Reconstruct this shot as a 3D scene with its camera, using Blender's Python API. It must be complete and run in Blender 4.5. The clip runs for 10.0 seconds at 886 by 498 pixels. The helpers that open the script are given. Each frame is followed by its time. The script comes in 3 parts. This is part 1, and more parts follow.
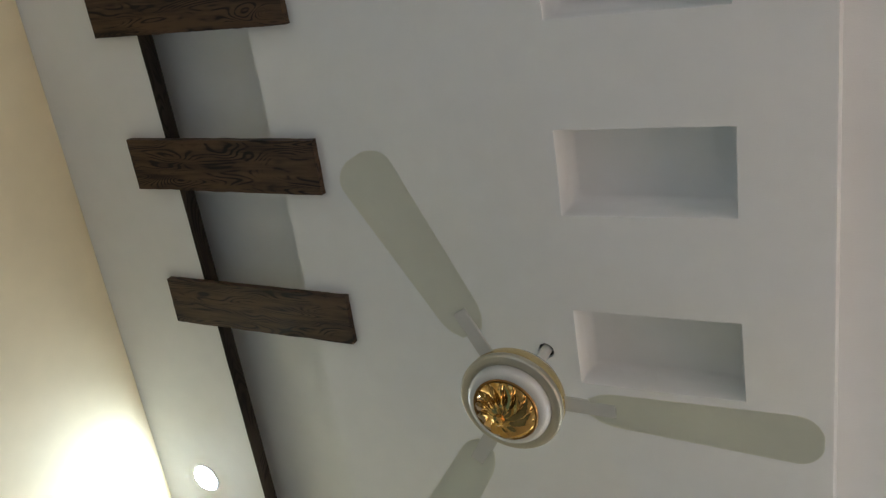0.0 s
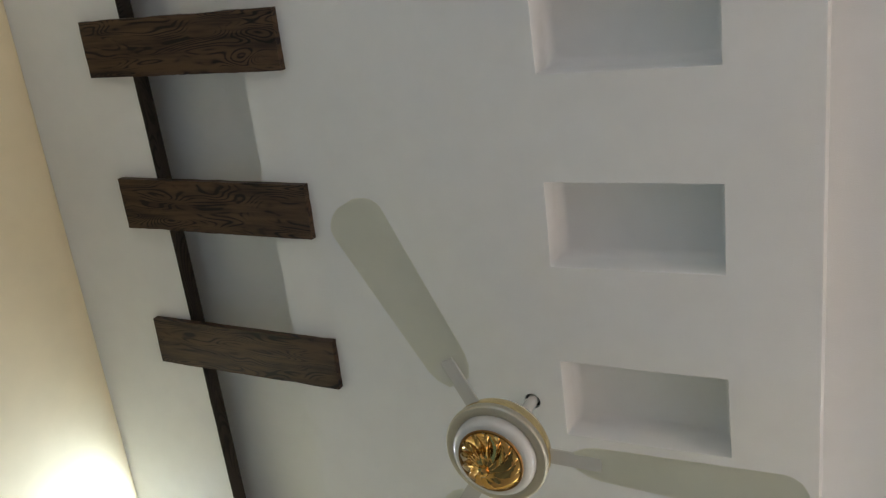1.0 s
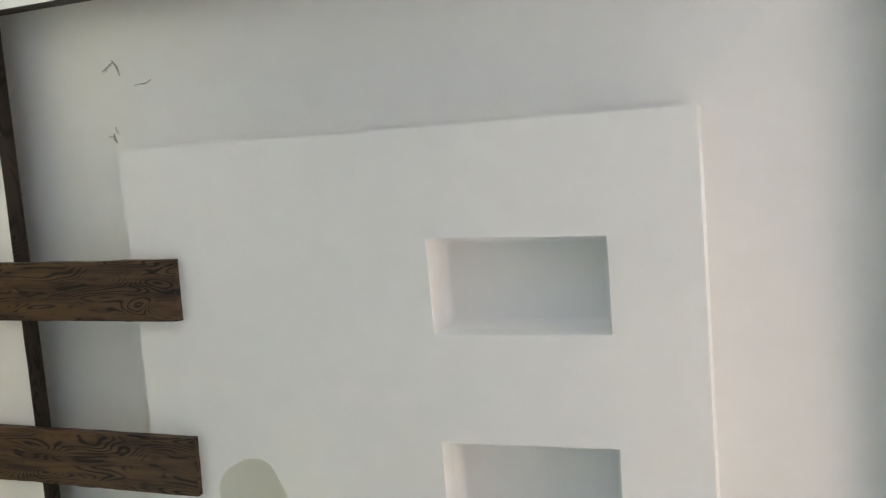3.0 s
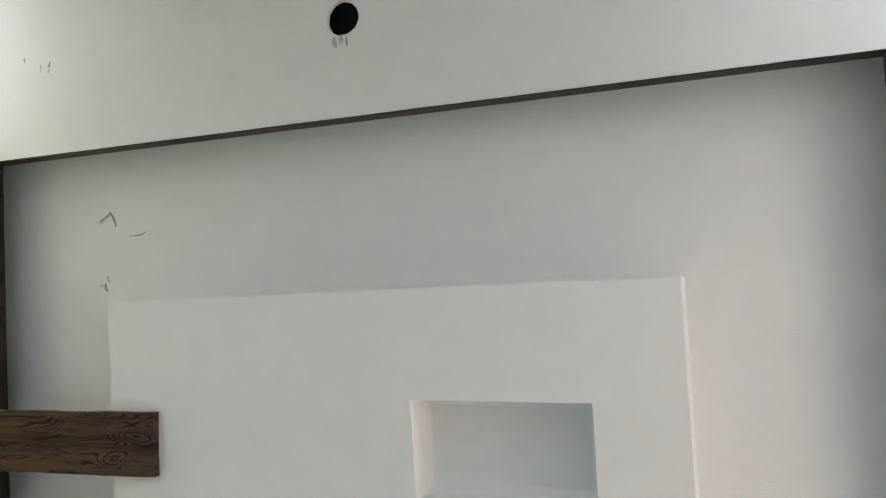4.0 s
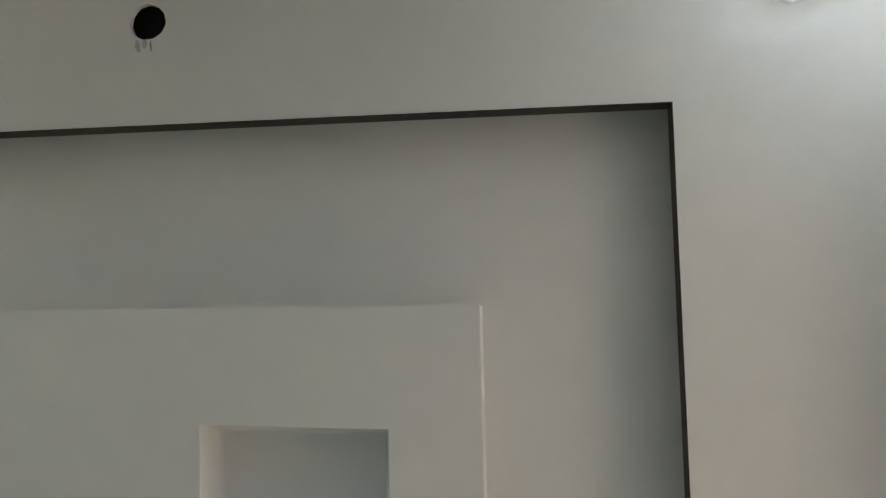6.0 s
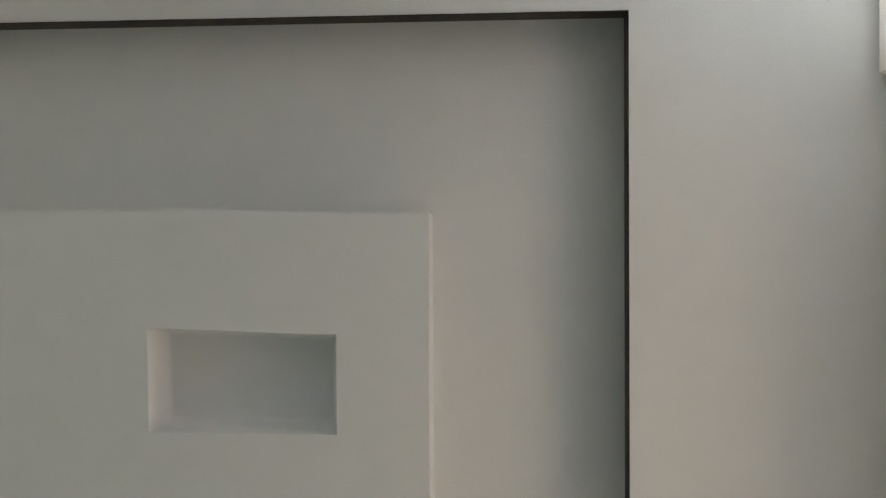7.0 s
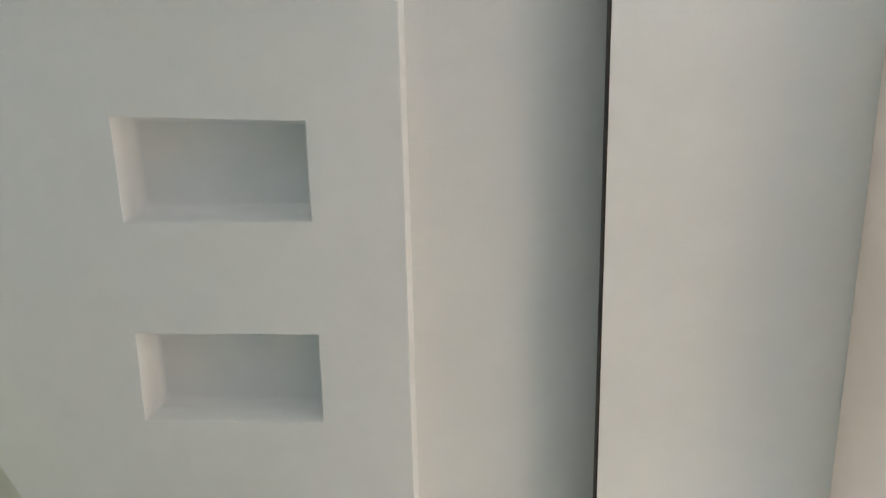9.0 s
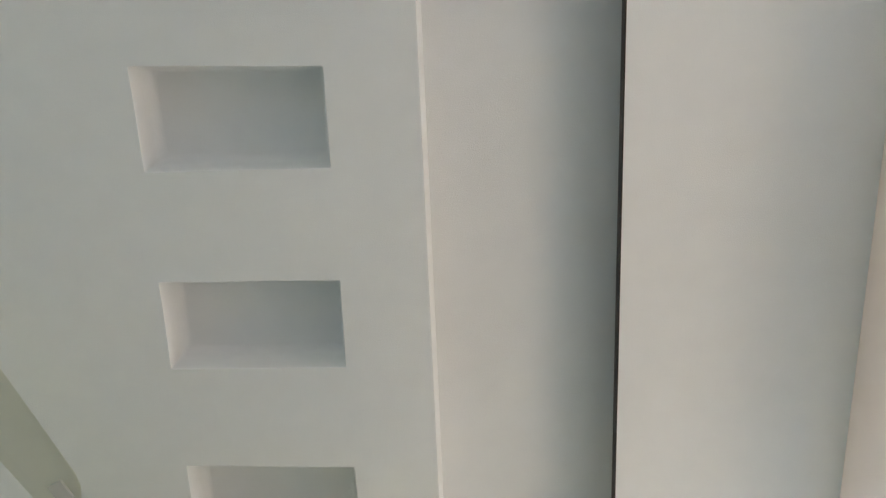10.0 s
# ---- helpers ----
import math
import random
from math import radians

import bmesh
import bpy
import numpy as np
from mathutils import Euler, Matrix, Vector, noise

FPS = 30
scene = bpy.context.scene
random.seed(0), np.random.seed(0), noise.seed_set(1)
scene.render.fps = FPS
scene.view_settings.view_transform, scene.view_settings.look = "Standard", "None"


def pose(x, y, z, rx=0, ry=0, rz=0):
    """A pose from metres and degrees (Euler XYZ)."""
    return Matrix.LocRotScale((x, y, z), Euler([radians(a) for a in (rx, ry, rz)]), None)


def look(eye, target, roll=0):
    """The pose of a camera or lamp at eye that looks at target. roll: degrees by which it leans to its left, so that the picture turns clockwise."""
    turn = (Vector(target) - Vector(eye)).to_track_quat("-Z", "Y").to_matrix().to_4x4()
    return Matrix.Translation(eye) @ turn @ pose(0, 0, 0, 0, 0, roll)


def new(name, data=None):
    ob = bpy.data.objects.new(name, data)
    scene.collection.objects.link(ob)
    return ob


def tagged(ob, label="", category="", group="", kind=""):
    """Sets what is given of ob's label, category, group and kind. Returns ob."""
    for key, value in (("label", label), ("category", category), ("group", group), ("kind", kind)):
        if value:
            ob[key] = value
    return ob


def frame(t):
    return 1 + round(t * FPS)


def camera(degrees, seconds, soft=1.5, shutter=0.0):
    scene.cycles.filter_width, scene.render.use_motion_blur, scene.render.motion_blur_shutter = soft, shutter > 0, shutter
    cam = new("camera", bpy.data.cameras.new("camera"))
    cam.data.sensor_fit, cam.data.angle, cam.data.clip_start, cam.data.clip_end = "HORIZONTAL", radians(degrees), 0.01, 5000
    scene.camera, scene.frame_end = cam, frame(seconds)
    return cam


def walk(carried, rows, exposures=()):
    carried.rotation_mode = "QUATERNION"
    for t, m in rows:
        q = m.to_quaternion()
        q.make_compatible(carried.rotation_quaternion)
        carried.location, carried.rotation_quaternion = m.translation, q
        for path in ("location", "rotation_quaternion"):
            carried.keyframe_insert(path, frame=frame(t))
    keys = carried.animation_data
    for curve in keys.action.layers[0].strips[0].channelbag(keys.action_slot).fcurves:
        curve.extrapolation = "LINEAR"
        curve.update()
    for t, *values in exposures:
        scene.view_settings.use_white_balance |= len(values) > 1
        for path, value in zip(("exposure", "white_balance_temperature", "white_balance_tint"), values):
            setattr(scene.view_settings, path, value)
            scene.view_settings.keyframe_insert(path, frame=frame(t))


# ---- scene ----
cam = camera(53.26, 10.0, soft=1.3)

PATH = [
    (0, 0.6568, -0.0575, -1.7289, 154.011, -25.544, 9.640),
    (0.5, 0.6674, -0.0847, -1.7396, 155.570, -25.536, 8.766),
    (1, 0.6550, -0.0783, -1.7269, 157.325, -25.393, 7.863),
    (1.5, 0.6607, -0.0741, -1.7185, 158.400, -25.644, 7.526),
    (2, 0.6504, -0.0849, -1.7337, 161.865, -24.733, 5.943),
    (2.5, 0.6502, -0.1034, -1.7288, 167.312, -22.530, 5.041),
    (3, 0.6545, -0.1625, -1.7101, 172.548, -19.350, 4.902),
    (3.2, 0.6661, -0.1741, -1.7077, 174.963, -18.583, 5.017),
    (4.3, 0.6638, -0.1993, -1.7180, 185.827, -18.753, 1.941),
    (4.5, 0.6691, -0.1892, -1.7167, 188.350, -18.665, 1.024),
    (4.7, 0.6805, -0.1929, -1.7098, 189.915, -18.243, 0.349),
    (5, 0.6816, -0.1683, -1.7140, 191.446, -16.120, 0.041),
    (5.5, 0.6564, -0.1791, -1.7125, 188.409, -9.831, 1.132),
    (6, 0.6533, -0.1770, -1.7034, 185.117, -5.708, 1.200),
    (7.3, 0.6940, -0.1690, -1.6896, 177.094, -2.858, -0.088),
    (7.5, 0.6852, -0.1772, -1.6850, 175.306, -2.167, -0.303),
    (8, 0.6904, -0.1717, -1.6772, 172.953, -1.756, -0.427),
    (8.2, 0.6916, -0.1674, -1.6786, 172.158, -1.674, -0.184),
    (8.5, 0.7007, -0.1916, -1.6646, 168.525, -1.993, 0.244),
    (9, 0.7274, -0.2026, -1.6397, 164.152, -3.188, 1.154),
    (9.5, 0.7409, -0.2006, -1.6302, 161.847, -4.300, 1.875),
    (10, 0.7113, -0.1609, -1.6661, 162.028, -3.571, 2.276),
]
CEIL = 3.0
STOPS = [(0, -0.61), (0.5, -0.60), (1, -0.47), (1.5, -0.18), (2, -0.13), (2.5, 0.17), (3, 0.33), (3.2, 0.33), (4.3, 0.11), (4.5, 0.01), (5, -0.29), (5.2, -0.39), (5.5, -0.71), (6, -0.76), (7.3, -0.55), (7.5, -0.45), (8, -0.09), (8.5, -0.08), (9, -0.13), (10, -0.13)]
WHITE = [(0, 5860, 11.0), (1.5, 5860, 11.0), (2.5, 5780, 10.0), (4.5, 5770, 9.5), (5.2, 6080, 9.0), (6.2, 6030, 5.5), (7.3, 6070, 8.0), (8.0, 5850, 6.5), (10, 5790, 6.5)]


def white(t):
    for (a, k0, g0), (b, k1, g1) in zip(WHITE, WHITE[1:]):
        if t <= b:
            u = (t - a) / (b - a)
            return k0 + (k1 - k0) * u, g0 + (g1 - g0) * u


EXPOSURES = [(t, s, *white(t)) for t, s in STOPS]
walk(cam, [(t, pose(x, y, CEIL + z, rx, ry, rz)) for t, x, y, z, rx, ry, rz in PATH], EXPOSURES)

# ---- plan, in metres: x across the room, y along it, z up ----
X_WALL_L, X_WALL_R = -1.52, 1.415
Y_WALL_N, Y_WALL_S = -1.046, 2.99
X_COVE_L, X_COVE_R = -1.105, 0.9355          # inner edges of the dropped border
Y_COVE_N, Y_COVE_S = -0.605, 2.555
X_PAN_L, X_PAN_R = -0.750, 0.5545           # dropped centre panel
Y_PAN_N, Y_PAN_S = -0.2320, 2.18
PAN_SKEW = 0.0115                            # the panel's north edge runs a little off square
RISE = 0.108                                 # upper ceiling above border and panel
SLAB = 0.050                                 # thickness of the border, open above
NICHE_X = (0.0, 0.374)
NICHE_Y = [(0.004, 0.204), (0.437, 0.631), (0.871, 1.059)]
# how far the corners of each niche stand off square: north-west, north-east, south-west, south-east
NICHE_OFF = [((-0.0015, -0.0045), (-0.0015, 0.0075), (0.0025, 0.0010), (-0.0005, 0.0020)),
             ((-0.0015, 0.0005), (-0.0005, 0.0020), (-0.0020, 0.0010), (-0.0020, 0.0010)),
             ((-0.0005, -0.0040), (-0.0020, 0.0010), (0.0015, 0.0020), (0.0025, 0.0055))]
NICHE_RISE = 0.08
LIP = 0.012                                  # band of plaster round a niche
FAN = (-0.080, 0.982)
HOLE, HOLE_R = (-0.1156, -0.8223), 0.0378
HOOK, HOOK_R = (-0.080, 0.982), 0.020

# ---- world and light ----
world = bpy.data.worlds.new("sky_world")
scene.world = world
world.use_nodes = True
wn = world.node_tree.nodes
sky = wn.new("ShaderNodeTexSky")
sky.sky_type, sky.sun_disc = "NISHITA", False
sky.sun_elevation, sky.sun_rotation = radians(48), radians(120)
world.node_tree.links.new(sky.outputs[0], wn["Background"].inputs[0])
wn["Background"].inputs[1].default_value = 0.12

sun = new("sun", bpy.data.lights.new("sun", "SUN"))
sun.data.energy, sun.data.angle, sun.data.color = 2.5, radians(0.6), (1, 0.95, 0.87)
sun.matrix_world = look((6, 3.5, 9), (0, 0, 0))


def fill_light(name, at, aim, w, h, power, colour, spread=180):
    lamp = new(name, bpy.data.lights.new(name, "AREA"))
    lamp.data.shape, lamp.data.size, lamp.data.size_y = "RECTANGLE", w, h
    lamp.data.energy, lamp.data.color = power, colour
    lamp.data.spread = radians(spread)      # narrowed to keep the light level; no reveal is built
    lamp.matrix_world = look(at, aim)
    return lamp


OPEN_E = (-0.44, 1.60, 2.38, 2.735)       # y0, y1, z0, z1: assumed opening in the east wall, out of view
OPEN_N = (-0.95, 0.85, 1.8, 2.5)     # x0, x1, z0, z1: assumed opening in the north wall, below the boards
OPEN_W = (-0.30, 1.70, 0.95, 2.15)    # y0, y1, z0, z1: assumed opening in the west wall, out of view
# Unseen area lamps added in assumed openings to light the plaster from three sides
fill_light("fill_light_east", (X_WALL_R + 0.08, 0.58, 2.585), (0, 0.58, 2.585), 2.0, 0.28, 5.6, (1.0, 0.74, 0.55), 138)
fill_light("fill_light_west", (-1.60, 0.70, 1.55), (0, 0.70, 1.55), 1.95, 1.15, 2.9, (0.47, 0.79, 1.0), 150)
fill_light("fill_light_north", (-0.05, Y_WALL_N - 0.10, 2.17), (-0.05, 0, 2.17), 1.75, 0.62, 1.9, (0.84, 0.94, 1.0), 120)


# ---- materials ----
def material(name, colour, rough=0.6, metal=0.0, vary=0.06, scale=6.0, grain=0.0, grain_scale=180.0, colour2=None, mix_scale=1.5, spec=0.5, wave=0.0, wave_scale=2.0, coat=0.0):
    """Two scales of colour variation and of relief on one base colour."""
    m = bpy.data.materials.new(name)
    m.use_nodes = True
    n, l = m.node_tree.nodes, m.node_tree.links
    b = n["Principled BSDF"]
    b.inputs["Roughness"].default_value, b.inputs["Metallic"].default_value = rough, metal
    b.inputs["Specular IOR Level"].default_value = spec
    b.inputs["Coat Weight"].default_value = coat
    co = n.new("ShaderNodeTexCoord")
    big = n.new("ShaderNodeTexNoise")
    big.inputs["Scale"].default_value, big.inputs["Detail"].default_value = mix_scale, 3
    l.new(co.outputs["Object"], big.inputs["Vector"])
    small = n.new("ShaderNodeTexNoise")
    small.inputs["Scale"].default_value, small.inputs["Detail"].default_value = scale, 6
    l.new(co.outputs["Object"], small.inputs["Vector"])
    c2 = colour2 or tuple(c * (1 - vary) for c in colour)
    r1 = n.new("ShaderNodeValToRGB")
    r1.color_ramp.elements[0].position, r1.color_ramp.elements[1].position = 0.35, 0.65
    r1.color_ramp.elements[0].color, r1.color_ramp.elements[1].color = (*colour, 1), (*c2, 1)
    l.new(big.outputs["Fac"], r1.inputs["Fac"])
    r2 = n.new("ShaderNodeValToRGB")
    r2.color_ramp.elements[0].position, r2.color_ramp.elements[1].position = 0.3, 0.7
    lo = 1 - vary
    r2.color_ramp.elements[0].color, r2.color_ramp.elements[1].color = (lo, lo, lo, 1), (1, 1, 1, 1)
    l.new(small.outputs["Fac"], r2.inputs["Fac"])
    mul = n.new("ShaderNodeMix")
    mul.data_type, mul.blend_type = "RGBA", "MULTIPLY"
    mul.inputs["Factor"].default_value = 1
    l.new(r1.outputs["Color"], mul.inputs["A"])
    l.new(r2.outputs["Color"], mul.inputs["B"])
    l.new(mul.outputs["Result"], b.inputs["Base Color"])
    last = None
    if wave:
        w = n.new("ShaderNodeTexNoise")
        w.inputs["Scale"].default_value, w.inputs["Detail"].default_value = wave_scale, 2
        l.new(co.outputs["Object"], w.inputs["Vector"])
        last = n.new("ShaderNodeBump")
        last.inputs["Strength"].default_value, last.inputs["Distance"].default_value = 1.0, wave
        l.new(w.outputs["Fac"], last.inputs["Height"])
    if grain:
        g = n.new("ShaderNodeTexNoise")
        g.inputs["Scale"].default_value, g.inputs["Detail"].default_value = grain_scale, 4
        l.new(co.outputs["Object"], g.inputs["Vector"])
        bump = n.new("ShaderNodeBump")
        bump.inputs["Strength"].default_value, bump.inputs["Distance"].default_value = 0.6, grain
        l.new(g.outputs["Fac"], bump.inputs["Height"])
        if last:
            l.new(last.outputs["Normal"], bump.inputs["Normal"])
        last = bump
    if last:
        l.new(last.outputs["Normal"], b.inputs["Normal"])
    return m


def wood(name, dark, light, seed=0.0, rough=0.55):
    """Stained board: grain along x, warped into figures round knots."""
    m = bpy.data.materials.new(name)
    m.use_nodes = True
    n, l = m.node_tree.nodes, m.node_tree.links
    b = n["Principled BSDF"]
    co, info = n.new("ShaderNodeTexCoord"), n.new("ShaderNodeObjectInfo")
    off = n.new("ShaderNodeVectorMath")
    off.operation = "MULTIPLY_ADD"
    off.inputs[1].default_value = (7.3, 3.1, 5.7)
    comb = n.new("ShaderNodeCombineXYZ")
    for i in range(3):
        l.new(info.outputs["Random"], comb.inputs[i])
    l.new(comb.outputs[0], off.inputs[0])
    l.new(co.outputs["Object"], off.inputs[2])
    stretch = n.new("ShaderNodeMapping")
    stretch.inputs["Scale"].default_value = (3.4, 15.0, 9.0)
    l.new(off.outputs[0], stretch.inputs["Vector"])
    field = n.new("ShaderNodeTexNoise")
    field.inputs["Scale"].default_value, field.inputs["Detail"].default_value = 1.0, 1.0
    field.inputs["Distortion"].default_value = 0.5
    l.new(stretch.outputs[0], field.inputs["Vector"])
    rings = n.new("ShaderNodeMath")
    rings.operation = "MULTIPLY"
    rings.inputs[1].default_value = 150.0
    l.new(field.outputs["Fac"], rings.inputs[0])
    sine = n.new("ShaderNodeMath")
    sine.operation = "SINE"
    l.new(rings.outputs[0], sine.inputs[0])
    fine = n.new("ShaderNodeMapping")
    fine.inputs["Scale"].default_value = (9.0, 160.0, 90.0)
    l.new(off.outputs[0], fine.inputs["Vector"])
    fibre = n.new("ShaderNodeTexNoise")
    fibre.inputs["Scale"].default_value, fibre.inputs["Detail"].default_value = 1.0, 5.0
    l.new(fine.outputs[0], fibre.inputs["Vector"])
    blot = n.new("ShaderNodeTexNoise")
    blot.inputs["Scale"].default_value, blot.inputs["Detail"].default_value = 1.1, 3.0
    l.new(stretch.outputs[0], blot.inputs["Vector"])
    def math_node(op, a, b=None, c=None):
        nd = n.new("ShaderNodeMath")
        nd.operation = op
        for k, val in enumerate((a, b, c)):
            if val is None:
                continue
            if isinstance(val, (int, float)):
                nd.inputs[k].default_value = val
            else:
                l.new(val, nd.inputs[k])
        return nd.outputs[0]

    line = math_node("POWER", math_node("MULTIPLY_ADD", sine.outputs[0], 0.5, 0.5), 3.0)
    patch = n.new("ShaderNodeTexNoise")
    patch.inputs["Scale"].default_value, patch.inputs["Detail"].default_value = 2.3, 2.0
    l.new(stretch.outputs[0], patch.inputs["Vector"])
    amount = n.new("ShaderNodeMapRange")
    amount.inputs["From Min"].default_value, amount.inputs["From Max"].default_value = 0.41, 0.55
    l.new(patch.outputs["Fac"], amount.inputs["Value"])
    line = math_node("MULTIPLY", line, amount.outputs[0])
    streaks = n.new("ShaderNodeMapping")
    streaks.inputs["Scale"].default_value = (5.0, 46.0, 30.0)
    l.new(off.outputs[0], streaks.inputs["Vector"])
    dark_streak = n.new("ShaderNodeTexNoise")
    dark_streak.inputs["Scale"].default_value, dark_streak.inputs["Detail"].default_value = 1.0, 4.0
    l.new(streaks.outputs[0], dark_streak.inputs["Vector"])
    total = math_node("MULTIPLY_ADD", line, -0.36, 0.20)
    total = math_node("MULTIPLY_ADD", fibre.outputs["Fac"], 0.38, total)
    total = math_node("MULTIPLY_ADD", blot.outputs["Fac"], 0.45, total)
    total = math_node("MULTIPLY_ADD", dark_streak.outputs["Fac"], 0.62, total)
    ramp = n.new("ShaderNodeValToRGB")
    ramp.color_ramp.elements[0].position, ramp.color_ramp.elements[1].position = 0.66, 0.99
    ramp.color_ramp.elements[0].color, ramp.color_ramp.elements[1].color = (*dark, 1), (*light, 1)
    l.new(total, ramp.inputs["Fac"])
    l.new(ramp.outputs["Color"], b.inputs["Base Color"])
    b.inputs["Roughness"].default_value = rough
    b.inputs["Specular IOR Level"].default_value = 0.22
    bump = n.new("ShaderNodeBump")
    bump.inputs["Strength"].default_value, bump.inputs["Distance"].default_value = 0.5, 0.0015
    l.new(total, bump.inputs["Height"])
    l.new(bump.outputs["Normal"], b.inputs["Normal"])
    return m


def glow(name, colour, strength):
    m = bpy.data.materials.new(name)
    m.use_nodes = True
    b = m.node_tree.nodes["Principled BSDF"]
    b.inputs["Base Color"].default_value = (0.9, 0.9, 0.9, 1)
    b.inputs["Emission Color"].default_value = (*colour, 1)
    b.inputs["Emission Strength"].default_value = strength
    return m


def tinted_boards(name, tones):
    """Limewashed boards: the tone differs from board to board, with streaks down the board."""
    m = bpy.data.materials.new(name)
    m.use_nodes = True
    n, l = m.node_tree.nodes, m.node_tree.links
    b = n["Principled BSDF"]
    b.inputs["Roughness"].default_value = 0.75
    info, co = n.new("ShaderNodeObjectInfo"), n.new("ShaderNodeTexCoord")
    ramp = n.new("ShaderNodeValToRGB")
    ramp.color_ramp.interpolation = "CONSTANT"
    for i, tone in enumerate(tones):
        e = ramp.color_ramp.elements[i] if i < 2 else ramp.color_ramp.elements.new(0.5)
        e.position, e.color = i / len(tones), (*tone, 1)
    l.new(info.outputs["Random"], ramp.inputs["Fac"])
    mp = n.new("ShaderNodeMapping")
    mp.inputs["Scale"].default_value = (26, 10, 1.6)
    l.new(co.outputs["Object"], mp.inputs["Vector"])
    streak = n.new("ShaderNodeTexNoise")
    streak.inputs["Scale"].default_value, streak.inputs["Detail"].default_value = 1.0, 5
    l.new(mp.outputs[0], streak.inputs["Vector"])
    r2 = n.new("ShaderNodeValToRGB")
    r2.color_ramp.elements[0].position, r2.color_ramp.elements[1].position = 0.3, 0.7
    r2.color_ramp.elements[0].color, r2.color_ramp.elements[1].color = (0.8, 0.76, 0.72, 1), (1, 1, 1, 1)
    l.new(streak.outputs["Fac"], r2.inputs["Fac"])
    mul = n.new("ShaderNodeMix")
    mul.data_type, mul.blend_type = "RGBA", "MULTIPLY"
    mul.inputs["Factor"].default_value = 1
    l.new(ramp.outputs["Color"], mul.inputs["A"])
    l.new(r2.outputs["Color"], mul.inputs["B"])
    geo = n.new("ShaderNodeNewGeometry")
    wide = n.new("ShaderNodeMapping")
    wide.inputs["Scale"].default_value = (7.0, 1.0, 0.9)
    l.new(geo.outputs["Position"], wide.inputs["Vector"])
    stain = n.new("ShaderNodeTexNoise")
    stain.inputs["Scale"].default_value, stain.inputs["Detail"].default_value = 1.0, 3
    l.new(wide.outputs[0], stain.inputs["Vector"])
    r3 = n.new("ShaderNodeValToRGB")
    r3.color_ramp.elements[0].position, r3.color_ramp.elements[1].position = 0.38, 0.62
    r3.color_ramp.elements[0].color, r3.color_ramp.elements[1].color = (0.84, 0.80, 0.80, 1), (1.0, 1.0, 0.96, 1)
    l.new(stain.outputs["Fac"], r3.inputs["Fac"])
    mul2 = n.new("ShaderNodeMix")
    mul2.data_type, mul2.blend_type = "RGBA", "MULTIPLY"
    mul2.inputs["Factor"].default_value = 1
    l.new(mul.outputs["Result"], mul2.inputs["A"])
    l.new(r3.outputs["Color"], mul2.inputs["B"])
    l.new(mul2.outputs["Result"], b.inputs["Base Color"])
    bump = n.new("ShaderNodeBump")
    bump.inputs["Strength"].default_value, bump.inputs["Distance"].default_value = 0.4, 0.002
    l.new(streak.outputs["Fac"], bump.inputs["Height"])
    l.new(bump.outputs["Normal"], b.inputs["Normal"])
    return m


M_CEIL = material("white_plaster", (0.80, 0.80, 0.775), 0.62, vary=0.03, scale=14, grain=0.0011, grain_scale=420, wave=0.0012, wave_scale=4, mix_scale=0.9, spec=0.3)
# Hidden slab top coloured dark, so that the cove edge shades deeper
M_SLAB_TOP = material("dark_slab_top", (0.16, 0.11, 0.07), 0.85, vary=0.2, scale=12)
M_HOLE_SHADE = material("painted_hole_shade", (0.012, 0.011, 0.01), 0.9)
M_WALL_CREAM = material("cream_wall_paint", (0.80, 0.67, 0.43), 0.7, vary=0.05, scale=9, grain=0.0008, grain_scale=260, wave=0.006, wave_scale=3, spec=0.3)
M_WALL_PEACH = material("peach_wall_paint", (0.81, 0.69, 0.62), 0.7, vary=0.05, scale=9, grain=0.0008, grain_scale=260, wave=0.006, wave_scale=3, spec=0.3)
M_FLOOR = material("grey_floor_bounce", (0.17, 0.185, 0.205), 0.35, vary=0.12, scale=5, grain=0.0004)
M_EDGE = wood("dark_edge_stain", (0.008, 0.006, 0.004), (0.038, 0.028, 0.019), rough=0.5)
M_PLANK = wood("brown_plank_stain", (0.006, 0.004, 0.003), (0.084, 0.049, 0.026), rough=0.5)
M_BOARD = tinted_boards("limewashed_boards", [(0.45, 0.385, 0.375), (0.47, 0.43, 0.365), (0.41, 0.35, 0.34), (0.48, 0.43, 0.37), (0.37, 0.33, 0.25)])
M_GREEN = material("green_pipe_paint", (0.045, 0.27, 0.06), 0.45, vary=0.3, scale=30, grain=0.001)
M_PALE = material("pale_cement", (0.5, 0.5, 0.42), 0.8, vary=0.25, scale=60, grain=0.002)
M_TAN = material("tan_filler", (0.42, 0.33, 0.23), 0.85, vary=0.3, scale=50, grain=0.002)
M_SMUDGE = material("grey_smudge", (0.42, 0.42, 0.40), 0.9, vary=0.45, scale=120)
M_FAINT = material("faint_smear", (0.62, 0.61, 0.58), 0.9, vary=0.25, scale=110)
M_SMUDGE_DARK = material("dark_dirt", (0.19, 0.16, 0.145), 0.95, vary=0.4, scale=80)
M_RIM = material("white_lamp_rim", (0.82, 0.82, 0.82), 0.35, vary=0.02)
M_LED = glow("led_diffuser", (0.76, 0.90, 1.0), 860)
M_FANWHITE = material("ivory_enamel", (0.62, 0.60, 0.54), 0.22, vary=0.03, scale=20, coat=0.3)
M_BLADE = material("beige_blade_enamel", (0.80, 0.79, 0.67), 0.35, vary=0.06, scale=8)
M_GOLD = material("gold_trim", (0.76, 0.60, 0.30), 0.24, metal=0.85, vary=0.1, scale=25)
